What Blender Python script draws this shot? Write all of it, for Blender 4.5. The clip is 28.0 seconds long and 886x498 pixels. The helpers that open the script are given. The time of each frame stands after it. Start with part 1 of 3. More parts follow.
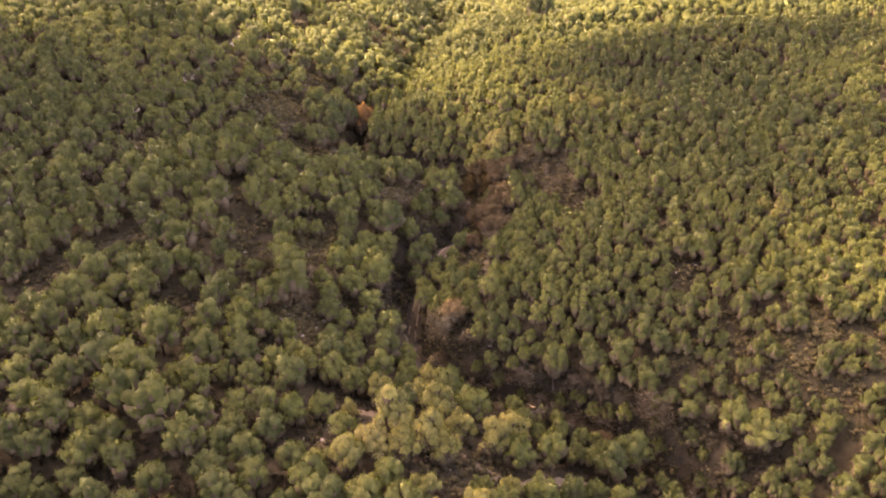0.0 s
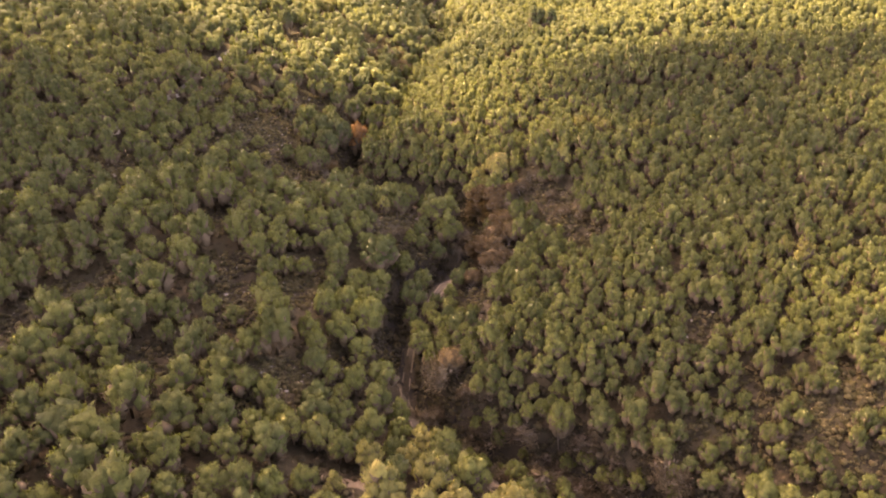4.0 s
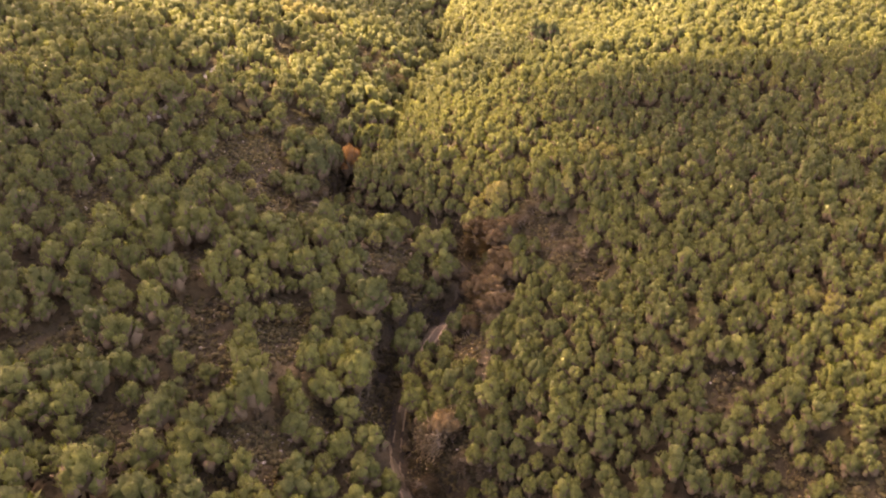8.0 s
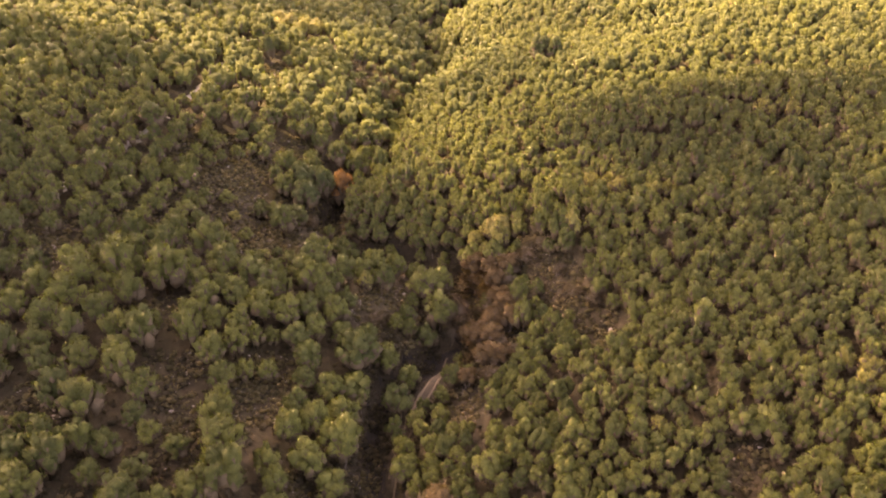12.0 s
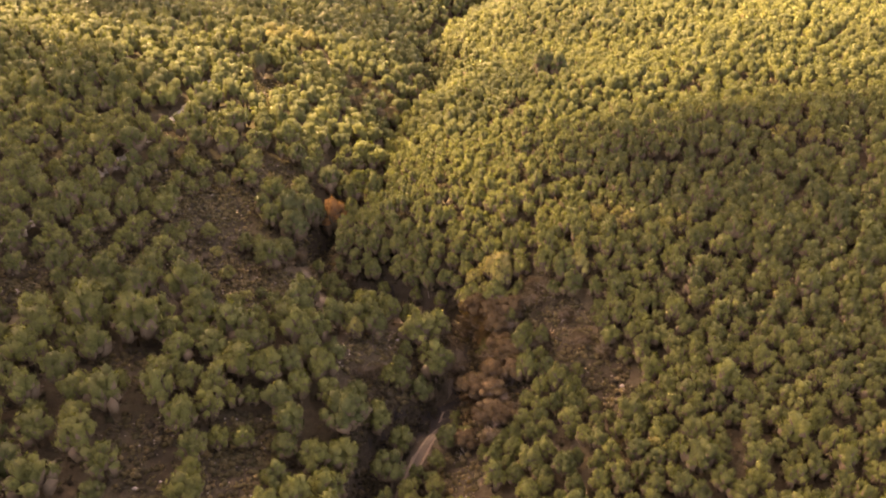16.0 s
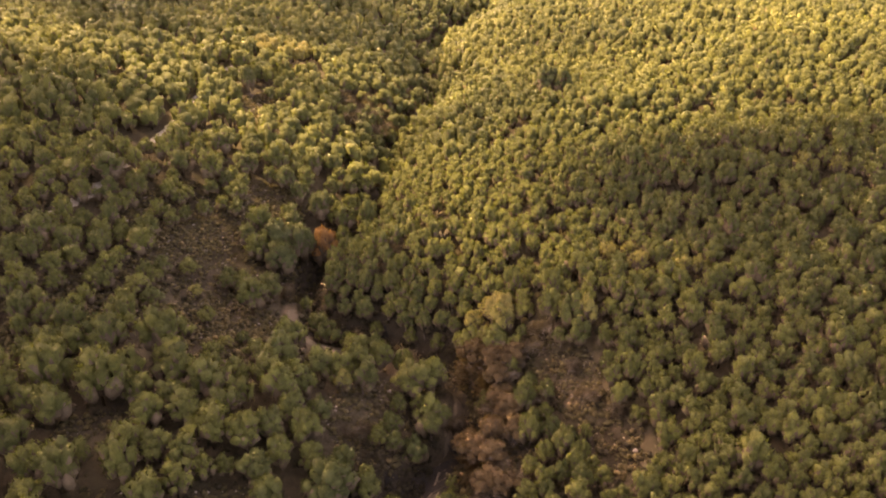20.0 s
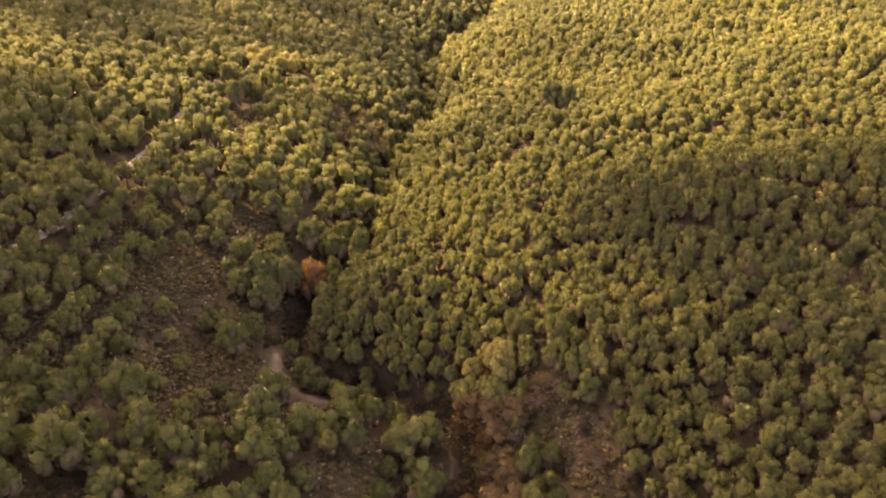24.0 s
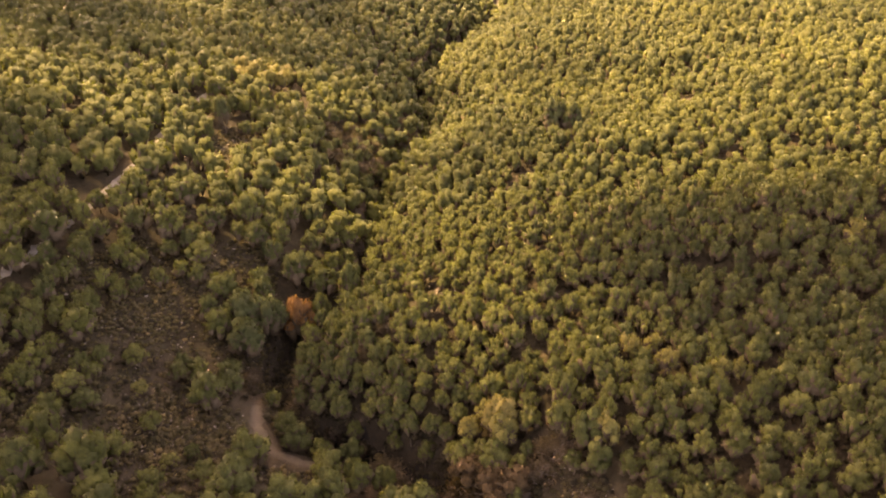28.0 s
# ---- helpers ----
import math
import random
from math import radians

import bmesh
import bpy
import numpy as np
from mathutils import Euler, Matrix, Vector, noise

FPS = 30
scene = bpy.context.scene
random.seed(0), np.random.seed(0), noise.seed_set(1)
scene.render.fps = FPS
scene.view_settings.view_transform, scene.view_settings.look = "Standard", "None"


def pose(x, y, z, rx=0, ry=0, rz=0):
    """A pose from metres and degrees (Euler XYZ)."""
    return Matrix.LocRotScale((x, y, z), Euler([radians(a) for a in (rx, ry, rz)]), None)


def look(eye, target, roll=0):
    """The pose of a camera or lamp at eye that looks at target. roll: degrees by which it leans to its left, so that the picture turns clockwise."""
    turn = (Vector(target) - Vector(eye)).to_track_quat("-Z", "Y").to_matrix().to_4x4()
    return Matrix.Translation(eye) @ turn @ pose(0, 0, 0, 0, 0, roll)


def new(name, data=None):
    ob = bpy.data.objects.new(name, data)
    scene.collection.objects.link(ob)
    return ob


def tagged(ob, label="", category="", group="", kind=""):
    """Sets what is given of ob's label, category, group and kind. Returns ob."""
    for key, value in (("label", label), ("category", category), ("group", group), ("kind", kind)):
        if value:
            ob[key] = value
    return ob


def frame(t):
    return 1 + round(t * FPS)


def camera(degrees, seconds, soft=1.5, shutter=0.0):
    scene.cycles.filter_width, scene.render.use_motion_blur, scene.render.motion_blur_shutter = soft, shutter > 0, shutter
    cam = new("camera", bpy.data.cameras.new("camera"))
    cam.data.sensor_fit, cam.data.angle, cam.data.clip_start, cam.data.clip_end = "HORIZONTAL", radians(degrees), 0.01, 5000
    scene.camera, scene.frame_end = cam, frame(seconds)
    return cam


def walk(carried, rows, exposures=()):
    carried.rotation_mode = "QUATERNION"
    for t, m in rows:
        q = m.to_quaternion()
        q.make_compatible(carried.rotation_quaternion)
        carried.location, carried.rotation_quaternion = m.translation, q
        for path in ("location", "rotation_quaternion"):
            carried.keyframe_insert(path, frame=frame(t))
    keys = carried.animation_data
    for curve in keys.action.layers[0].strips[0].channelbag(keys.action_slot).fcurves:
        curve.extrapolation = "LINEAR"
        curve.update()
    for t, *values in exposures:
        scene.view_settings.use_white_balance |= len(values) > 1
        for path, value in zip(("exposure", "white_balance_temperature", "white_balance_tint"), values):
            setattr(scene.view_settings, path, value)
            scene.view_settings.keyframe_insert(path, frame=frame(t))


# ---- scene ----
cam = camera(60.0, 28.0, soft=2.0)
EYE, TILT = 72.0, 28.00
PATH = [
    (0.0, 0.00, 0.00, 0.00, 0.000, 0.000, -0.000),
    (1.0, 0.14, 2.35, 0.30, 0.017, -0.041, -0.005),
    (2.0, 0.26, 4.99, 0.68, 0.011, -0.049, 0.016),
    (3.0, 0.40, 7.76, 1.07, 0.010, -0.049, 0.007),
    (3.5, 0.46, 9.16, 1.28, 0.001, -0.058, 0.009),
    (5.5, 0.83, 14.85, 2.07, 0.017, -0.082, -0.005),
    (6.0, 0.88, 16.30, 2.21, 0.007, -0.091, -0.021),
    (7.0, 1.06, 19.15, 2.57, 0.023, -0.082, -0.036),
    (8.0, 1.25, 22.00, 2.92, 0.028, -0.082, -0.066),
    (9.0, 1.42, 24.84, 3.29, 0.043, -0.082, -0.090),
    (10.0, 1.61, 27.68, 3.64, 0.050, -0.082, -0.111),
    (11.0, 1.77, 30.51, 3.99, 0.050, -0.066, -0.111),
    (12.0, 1.93, 33.35, 4.31, 0.065, -0.058, -0.135),
    (12.5, 2.02, 34.77, 4.47, 0.074, -0.058, -0.138),
    (14.5, 2.35, 40.47, 5.05, 0.108, -0.025, -0.148),
    (15.0, 2.42, 41.91, 5.19, 0.117, -0.016, -0.151),
    (16.0, 2.58, 44.75, 5.48, 0.144, 0.008, -0.149),
    (17.0, 2.73, 47.58, 5.79, 0.153, 0.008, -0.143),
    (18.0, 2.93, 50.40, 6.04, 0.190, 0.008, -0.135),
    (19.0, 3.10, 53.21, 6.27, 0.223, -0.008, -0.154),
    (20.0, 3.23, 55.99, 6.50, 0.248, -0.033, -0.172),
    (21.0, 3.37, 58.82, 6.72, 0.274, -0.058, -0.180),
    (21.5, 3.43, 60.24, 6.88, 0.273, -0.082, -0.189),
    (23.5, 3.73, 65.87, 7.43, 0.312, -0.165, -0.230),
    (24.0, 3.79, 67.28, 7.57, 0.309, -0.181, -0.258),
    (25.0, 3.92, 70.11, 7.82, 0.332, -0.206, -0.293),
    (26.0, 4.03, 72.98, 8.05, 0.334, -0.222, -0.352),
    (27.0, 4.15, 75.85, 8.30, 0.356, -0.239, -0.397),
    (28.0, 4.29, 78.71, 8.56, 0.369, -0.247, -0.439),
]
walk(cam, [(t, pose(x, y, EYE + z, 90 - TILT + pitch, roll, yaw)) for t, x, y, z, yaw, pitch, roll in PATH],
     exposures=[(0.0, 3.58, 9600.0, 38.0), (11.0, 3.46, 10900.0, 40.0), (28.0, 2.98, 11800.0, 40.0)])

# ---- light ----
SUN_EL, SUN_AZ = 43.0, 318.0          # degrees up, and clockwise from straight ahead
to_sun = Vector((math.sin(radians(SUN_AZ)) * math.cos(radians(SUN_EL)),
                 math.cos(radians(SUN_AZ)) * math.cos(radians(SUN_EL)), math.sin(radians(SUN_EL))))
world = bpy.data.worlds.new("sky")
scene.world = world
world.use_nodes = True
wn = world.node_tree
sky = wn.nodes.new("ShaderNodeTexSky")
sky.sky_type, sky.sun_disc = "NISHITA", False
sky.sun_elevation, sky.sun_rotation = radians(SUN_EL), radians(SUN_AZ)
sky.air_density, sky.dust_density, sky.ozone_density = 0.75, 4.0, 0.5
wn.links.new(sky.outputs[0], wn.nodes["Background"].inputs[0])
wn.nodes["Background"].inputs[1].default_value = 0.15
sun = new("sun", bpy.data.lights.new("sun", "SUN"))
sun.data.energy, sun.data.angle, sun.data.color = 3.1, radians(5.0), (0.97, 0.955, 0.61)
sun.matrix_world = look(to_sun * 500, (0, 0, 0))

# ---- materials ----


def material(name, rough=0.8):
    m = bpy.data.materials.new(name)
    m.use_nodes = True
    b = m.node_tree.nodes["Principled BSDF"]
    b.inputs["Roughness"].default_value = rough
    b.inputs["Specular IOR Level"].default_value = 0.25
    return m, m.node_tree, b


def noise_node(nt, scale, detail=4.0, rough=0.6, coords="Object"):
    co = nt.nodes.new("ShaderNodeTexCoord")
    n = nt.nodes.new("ShaderNodeTexNoise")
    n.inputs["Scale"].default_value, n.inputs["Detail"].default_value, n.inputs["Roughness"].default_value = scale, detail, rough
    nt.links.new(co.outputs[coords], n.inputs["Vector"])
    return n.outputs["Fac"]


def ramp(nt, fac, stops):
    r = nt.nodes.new("ShaderNodeValToRGB")
    while len(r.color_ramp.elements) < len(stops):
        r.color_ramp.elements.new(0.5)
    for e, (p, c) in zip(r.color_ramp.elements, stops):
        e.position, e.color = p, (*c, 1)
    nt.links.new(fac, r.inputs[0])
    return r.outputs[0]


def mix(nt, fac, a, b, mode="MIX"):
    m = nt.nodes.new("ShaderNodeMix")
    m.data_type, m.blend_type = "RGBA", mode
    for value, socket in ((fac, m.inputs["Factor"]), (a, m.inputs[6]), (b, m.inputs[7])):
        if isinstance(value, bpy.types.NodeSocket):
            nt.links.new(value, socket)
        elif isinstance(value, tuple):
            socket.default_value = (*value, 1)
        else:
            socket.default_value = value
    return m.outputs[2]


def bump(nt, b, fac, strength, distance):
    n = nt.nodes.new("ShaderNodeBump")
    n.inputs["Strength"].default_value, n.inputs["Distance"].default_value = strength, distance
    nt.links.new(fac, n.inputs["Height"])
    nt.links.new(n.outputs[0], b.inputs["Normal"])


def foliage(name, dark, light, odd, joined=False, odd_from=0.8):
    """Needles or leaves: a tone for each tree, a smaller one for each spray, and grain."""
    m, nt, b = material(name, 0.75)
    if joined:
        tone = nt.nodes.new("ShaderNodeAttribute")
        tone.attribute_name = "tone"
        tone = tone.outputs["Fac"]
    else:
        tone = nt.nodes.new("ShaderNodeObjectInfo").outputs["Random"]
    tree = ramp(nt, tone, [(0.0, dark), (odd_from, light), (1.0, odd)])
    island = nt.nodes.new("ShaderNodeNewGeometry").outputs["Random Per Island"]
    spray = ramp(nt, island, [(0.0, (0.70, 0.73, 0.68)), (0.5, (1.0, 1.0, 1.0)), (1.0, (1.30, 1.27, 1.15))])
    col = mix(nt, 1.0, tree, spray, "MULTIPLY")
    grain = noise_node(nt, 3.5, 3.0, 0.7)
    col = mix(nt, 0.55, col, ramp(nt, grain, [(0.3, (0.45, 0.45, 0.45)), (0.7, (1.4, 1.4, 1.3))]), "MULTIPLY")
    nt.links.new(col, b.inputs["Base Color"])
    bump(nt, b, noise_node(nt, 7.0, 3.0, 0.75), 1.0, 0.2)
    through_leaf = nt.nodes.new("ShaderNodeBsdfTranslucent")
    nt.links.new(mix(nt, 1.0, col, (0.98, 1.10, 0.70), "MULTIPLY"), through_leaf.inputs["Color"])
    both = nt.nodes.new("ShaderNodeMixShader")
    both.inputs[0].default_value = 0.33
    nt.links.new(b.outputs[0], both.inputs[1])
    nt.links.new(through_leaf.outputs[0], both.inputs[2])
    nt.links.new(both.outputs[0], nt.nodes["Material Output"].inputs["Surface"])
    return m


PINE_DARK, PINE_LIGHT, PINE_ODD = (0.072, 0.081, 0.026), (0.123, 0.126, 0.034), (0.172, 0.145, 0.042)
NEEDLES = foliage("pine_needles", PINE_DARK, PINE_LIGHT, (0.130, 0.128, 0.037))
NEEDLES_JOINED = foliage("pine_needles_wood", PINE_DARK, PINE_LIGHT, PINE_ODD, joined=True)
NEEDLES_YELLOW = foliage("pine_needles_yellowing", (0.15, 0.138, 0.042), (0.20, 0.175, 0.055), (0.23, 0.19, 0.056))
NEEDLES_BROWN = foliage("pine_needles_browned", (0.13, 0.09, 0.035), (0.17, 0.11, 0.04), (0.20, 0.12, 0.04))
NEEDLES_STRAW = foliage("straw_needles", (0.20, 0.165, 0.056), (0.225, 0.185, 0.064), (0.24, 0.195, 0.068))
NEEDLES_DARK = foliage("dark_pine_needles", (0.060, 0.069, 0.025), (0.076, 0.085, 0.030), (0.085, 0.093, 0.032))
NEEDLES_ORANGE = foliage("dead_needles", (0.20, 0.095, 0.035), (0.23, 0.11, 0.04), (0.25, 0.12, 0.045))
LEAVES_RED = foliage("withered_leaves", (0.112, 0.072, 0.036), (0.148, 0.095, 0.047), (0.18, 0.117, 0.058))
TWIGS = foliage("fine_twigs", (0.13, 0.095, 0.070), (0.17, 0.125, 0.092), (0.20, 0.15, 0.11))
# Undergrowth brown darkened, with the ravine's shade put into the colour.
SCRUB_DARK = foliage("shade_toned_undergrowth", (0.040, 0.032, 0.018), (0.070, 0.054, 0.030), (0.10, 0.075, 0.042), joined=True)
SCRUB = foliage("dry_scrub", (0.075, 0.062, 0.028), (0.135, 0.104, 0.050), (0.19, 0.135, 0.07), joined=True)


def plain(name, a, b_col, scale, rough=0.9, bump_d=0.03, bump_s=0.6):
    m, nt, b = material(name, rough)
    big = ramp(nt, noise_node(nt, scale, 5.0, 0.65), [(0.3, a), (0.7, b_col)])
    fine = ramp(nt, noise_node(nt, scale * 9, 4.0, 0.7), [(0.25, (0.6, 0.6, 0.6)), (0.75, (1.3, 1.3, 1.3))])
    nt.links.new(mix(nt, 0.8, big, fine, "MULTIPLY"), b.inputs["Base Color"])
    bump(nt, b, noise_node(nt, scale * 6, 4.0, 0.7), bump_s, bump_d)
    return m


BARK = plain("pine_bark", (0.10, 0.075, 0.055), (0.19, 0.145, 0.11), 3.0)
# Brown of bare low twigs, also painted under the needle cushions as shade.
SKIRT = plain("lower_twigs_and_shade", (0.070, 0.049, 0.028), (0.112, 0.079, 0.046), 1.2)
# Earth near black, standing in for the deep shade of the ravine floor.
SHADED_EARTH = plain("shaded_earth", (0.014, 0.011, 0.008), (0.034, 0.025, 0.017), 0.9, 0.9)
GREY_BARK = plain("grey_bark", (0.22, 0.18, 0.145), (0.34, 0.29, 0.24), 3.0)
DIRT = plain("track_dirt", (0.058, 0.043, 0.027), (0.095, 0.071, 0.046), 0.5)
RUT = plain("rut_sand", (0.115, 0.084, 0.053), (0.170, 0.126, 0.083), 0.8)
GRAVEL = plain("limestone_gravel", (0.18, 0.153, 0.118), (0.33, 0.285, 0.228), 0.6)
STONE = plain("pale_stone", (0.20, 0.16, 0.12), (0.36, 0.30, 0.24), 1.5)


def soil_material():
    m, nt, b = material("soil", 0.95)
    patches = ramp(nt, noise_node(nt, 0.09, 5.0, 0.6), [(0.33, (0.034, 0.025, 0.014)), (0.5, (0.050, 0.036, 0.019)), (0.68, (0.074, 0.054, 0.030))])
    litter = ramp(nt, noise_node(nt, 1.1, 6.0, 0.7), [(0.28, (0.45, 0.47, 0.4)), (0.5, (0.95, 0.95, 0.9)), (0.72, (1.5, 1.42, 1.3))])
    col = mix(nt, 0.9, patches, litter, "MULTIPLY")
    grass = noise_node(nt, 0.23, 5.0, 0.7)
    col = mix(nt, ramp(nt, grass, [(0.5, (0, 0, 0)), (0.7, (0.6, 0.6, 0.6))]), col, (0.058, 0.050, 0.024))
    # Leaf litter along the ravine, darkened further to paint the ravine's shade.
    ravine_shade = nt.nodes.new("ShaderNodeAttribute")
    ravine_shade.attribute_name = "tone"
    shaded_litter = ramp(nt, noise_node(nt, 0.8, 5.0, 0.7), [(0.3, (0.020, 0.015, 0.009)), (0.7, (0.052, 0.038, 0.022))])
    col = mix(nt, ravine_shade.outputs["Fac"], col, shaded_litter)
    nt.links.new(col, b.inputs["Base Color"])
    bump(nt, b, noise_node(nt, 2.2, 6.0, 0.75), 1.0, 0.25)
    return m


SOIL = soil_material()


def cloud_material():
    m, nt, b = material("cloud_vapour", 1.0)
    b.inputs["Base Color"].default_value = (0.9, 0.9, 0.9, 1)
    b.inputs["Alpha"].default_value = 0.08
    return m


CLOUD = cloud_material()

# ---- the lie of the land ----
# The plan's grid leans with the valley, which climbs away from the start: x across it, y up along it, heights over its base.


def on_land(x, y, z):
    """Places of the plan and their heights over its base, in the upright world."""
    return x, 1.1249 * y + -0.3189 * (z - EYE), EYE + 0.1223 * y + 1.0435 * (z - EYE)


# The bed of the ravine, from the near spur to the far wood (x, y).
BED = np.array([(34, 25), (24, 38), (11, 47), (0, 55), (-4, 62), (-5, 70), (-2, 80), (3, 93), (5, 103), (2, 111), (-8, 117), (-20, 122), (-23, 130),
                (-20, 140), (-15, 151), (-11, 165), (-10, 185), (-9, 198), (-3, 212), (0, 235), (-2, 262), (3, 284), (14, 303), (24, 335), (30, 400)], float)


# The stream cut in its floor.
STREAM = np.array([(36, 26), (29, 42), (17, 52), (8, 55), (2, 59), (-2, 65), (-7, 73), (-7, 81), (-4, 90), (7, 99), (8, 107), (4, 113.5), (-5, 118.5), (-15, 120), (-21, 131), (-20, 139), (-12, 150), (-12.5, 158), (-9, 167), (-10.5, 177), (-9.5, 188), (-11, 197), (-6, 207), (-1, 222),
                   (-2, 240), (-6, 258), (-1, 278), (5, 290), (14, 305), (24, 335), (30, 400)], float)


def off_line(line, x, y):
    """Distance from a line, and the bank: 1 on its right, -1 on its left."""
    best, side = np.full(x.shape, 1e9), np.ones(x.shape)
    for (ax, ay), (bx, by) in zip(line[:-1], line[1:]):
        vx, vy = bx - ax, by - ay
        s = np.clip(((x - ax) * vx + (y - ay) * vy) / (vx * vx + vy * vy), 0, 1)
        d = np.hypot(x - ax - s * vx, y - ay - s * vy)
        nearer = d < best
        side = np.where(nearer, np.where(vy * (x - ax) - vx * (y - ay) >= 0, 1.0, -1.0), side)
        best = np.minimum(best, d)
    return best, side


def rough_ground(x, y):
    z = 0.35 * np.sin(x * 0.31 + 1.3 * np.sin(y * 0.17)) * np.sin(y * 0.27 + 0.9 * np.sin(x * 0.21))
    return z + 0.16 * np.sin(x * 0.83 + 2.0 * np.sin(y * 0.41)) * np.sin(y * 0.77 + 1.7)


def ground_height(x, y):
    x, y = np.asarray(x, float), np.asarray(y, float)
    d, side = off_line(BED, x, y)
    cut = off_line(STREAM, x, y)[0]
    d = 130 * np.tanh(d / 130)
    v = (y - 120) / 100.0
    u = np.where(v > 1.2, 1.2 + 0.55 * np.tanh((v - 1.2) / 0.8), np.maximum(v, -1.2))
    e = 1 - np.exp(-(d / 20.0) ** 1.3)
    k = d / 50.0
    bed = -4.22 + -7.63 * u + -0.93 * u * u
    right = (8.49 + -0.92 * u) * e + (7.41 + 0.49 * u) * k
    left = (8.32 + -3.17 * u + 0.18 * u * u) * e + (6.32 + 5.93 * u + -4.67 * u * u) * k
    z = bed + np.where(side > 0, right, left)
    for bx, by, sx, sy, h in ((-3, 41, 14, 8, 2.4), (-20, 70, 8, 8, 2.2), (24, 116, 9, 9, 2.5), (-45, 45, 14, 10, 2.0), (50, 54, 12, 10, 2.0), (-28, 193, 10, 14, 2.0), (24, 93, 7, 6, -2.5), (17, 58, 7, 6, -2.0), (-21, 123, 7, 6, 2.4), (60, 149, 24, 8, 2.2), (66, 166, 28, 7, -2.4), (35, 178, 16, 8, 1.5), (90, 205, 25, 12, 2.0), (55, 212, 25, 9, -1.8), (-75, 190, 16, 18, 1.5)):
        z = z + h * np.exp(-((x - bx) / sx) ** 2 - ((y - by) / sy) ** 2)
    z = z - np.where(y > 112, 3.6, 2.6 + 2.6 / (1 + np.exp((y - 60) / 1.5))) * np.exp(-(cut / (2.3 + 0.7 / (1 + np.exp((y - 60) / 1.5)))) ** 4)
    z = z - 3.5 * np.exp(-(d / 11) ** 2) / (1 + np.exp(-(y - 190) / 8))
    # the climb ends at a far ridge, and levels out behind the start
    z = z - 0.1172 * (40 * np.logaddexp(0, (y - 430) / 40) - 15 * np.logaddexp(0, -(y + 40) / 15))
    return z + rough_ground(x, y) * np.clip(d / 6, 0.15, 1)


def stand(x, y, lift=0.0):
    """The place in the world of a foot that stands at x, y of the plan."""
    px, py, pz = on_land(x, y, float(ground_height(np.array([x]), np.array([y]))[0]))
    return px, py, pz + lift


def stand_all(places):
    """The same for many feet at once, as rows."""
    p = np.array([q[:2] for q in places], float)
    return np.stack(on_land(p[:, 0], p[:, 1], ground_height(p[:, 0], p[:, 1])), 1)

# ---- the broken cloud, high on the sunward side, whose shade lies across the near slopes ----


# The broad cloud over the near slopes, thinner to the right, a thin unseen veil added beyond to dim the far slopes,
# and a smaller cloud far off on the left: from x, to x, from y, to y, puffs for each thousand square metres.
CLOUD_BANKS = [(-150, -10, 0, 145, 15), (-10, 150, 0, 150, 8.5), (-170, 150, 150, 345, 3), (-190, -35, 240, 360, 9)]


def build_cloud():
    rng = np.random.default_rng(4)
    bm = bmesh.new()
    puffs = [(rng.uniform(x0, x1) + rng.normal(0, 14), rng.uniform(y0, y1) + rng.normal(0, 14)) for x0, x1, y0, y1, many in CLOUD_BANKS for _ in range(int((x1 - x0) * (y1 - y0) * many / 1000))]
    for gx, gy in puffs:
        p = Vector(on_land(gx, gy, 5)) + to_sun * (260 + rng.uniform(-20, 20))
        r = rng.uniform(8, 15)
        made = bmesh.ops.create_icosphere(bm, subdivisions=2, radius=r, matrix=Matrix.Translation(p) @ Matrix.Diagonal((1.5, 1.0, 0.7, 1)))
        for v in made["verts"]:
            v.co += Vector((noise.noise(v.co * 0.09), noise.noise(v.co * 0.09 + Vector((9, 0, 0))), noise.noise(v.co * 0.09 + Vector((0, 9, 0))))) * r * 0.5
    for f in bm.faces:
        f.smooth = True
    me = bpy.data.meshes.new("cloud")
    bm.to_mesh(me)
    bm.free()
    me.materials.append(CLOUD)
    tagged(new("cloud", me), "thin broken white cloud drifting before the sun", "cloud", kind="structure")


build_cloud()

# ---- ground ----


def mesh_from(name, verts, faces, mats, face_mat=None, smooth=True, tone=None, normals=None):
    """A mesh from arrays of vertices and triangles or quads."""
    me = bpy.data.meshes.new(name)
    verts, faces = np.asarray(verts, np.float32), np.asarray(faces, np.int32)
    n = faces.shape[1]
    me.vertices.add(len(verts))
    me.vertices.foreach_set("co", verts.ravel())
    me.loops.add(faces.size)
    me.loops.foreach_set("vertex_index", faces.ravel())
    me.polygons.add(len(faces))
    me.polygons.foreach_set("loop_start", np.arange(0, faces.size, n, dtype=np.int32))
    me.polygons.foreach_set("use_smooth", np.full(len(faces), smooth, bool))
    for m in mats:
        me.materials.append(m)
    if face_mat is not None:
        me.polygons.foreach_set("material_index", np.asarray(face_mat, np.int32))
    if tone is not None:
        a = me.attributes.new("tone", "FLOAT", "POINT")
        a.data.foreach_set("value", np.asarray(tone, np.float32))
    if normals is not None:
        a = me.attributes.new("custom_normal", "FLOAT_VECTOR", "POINT")
        a.data.foreach_set("vector", np.asarray(normals, np.float32).ravel())
    me.update(calc_edges=True)
    me.validate()
    return me


def spaced(lo, hi, step, far):
    """Even steps from lo to hi, then ever wider ones out to far on both sides."""
    mid = list(np.arange(lo, hi, step))
    s, a, b = step, mid[0], mid[-1]
    low, high = [], []
    while b < far:
        s *= 1.28
        a, b = a - s, b + s
        low.insert(0, a)
        high.append(b)
    return np.array(low + mid + high)


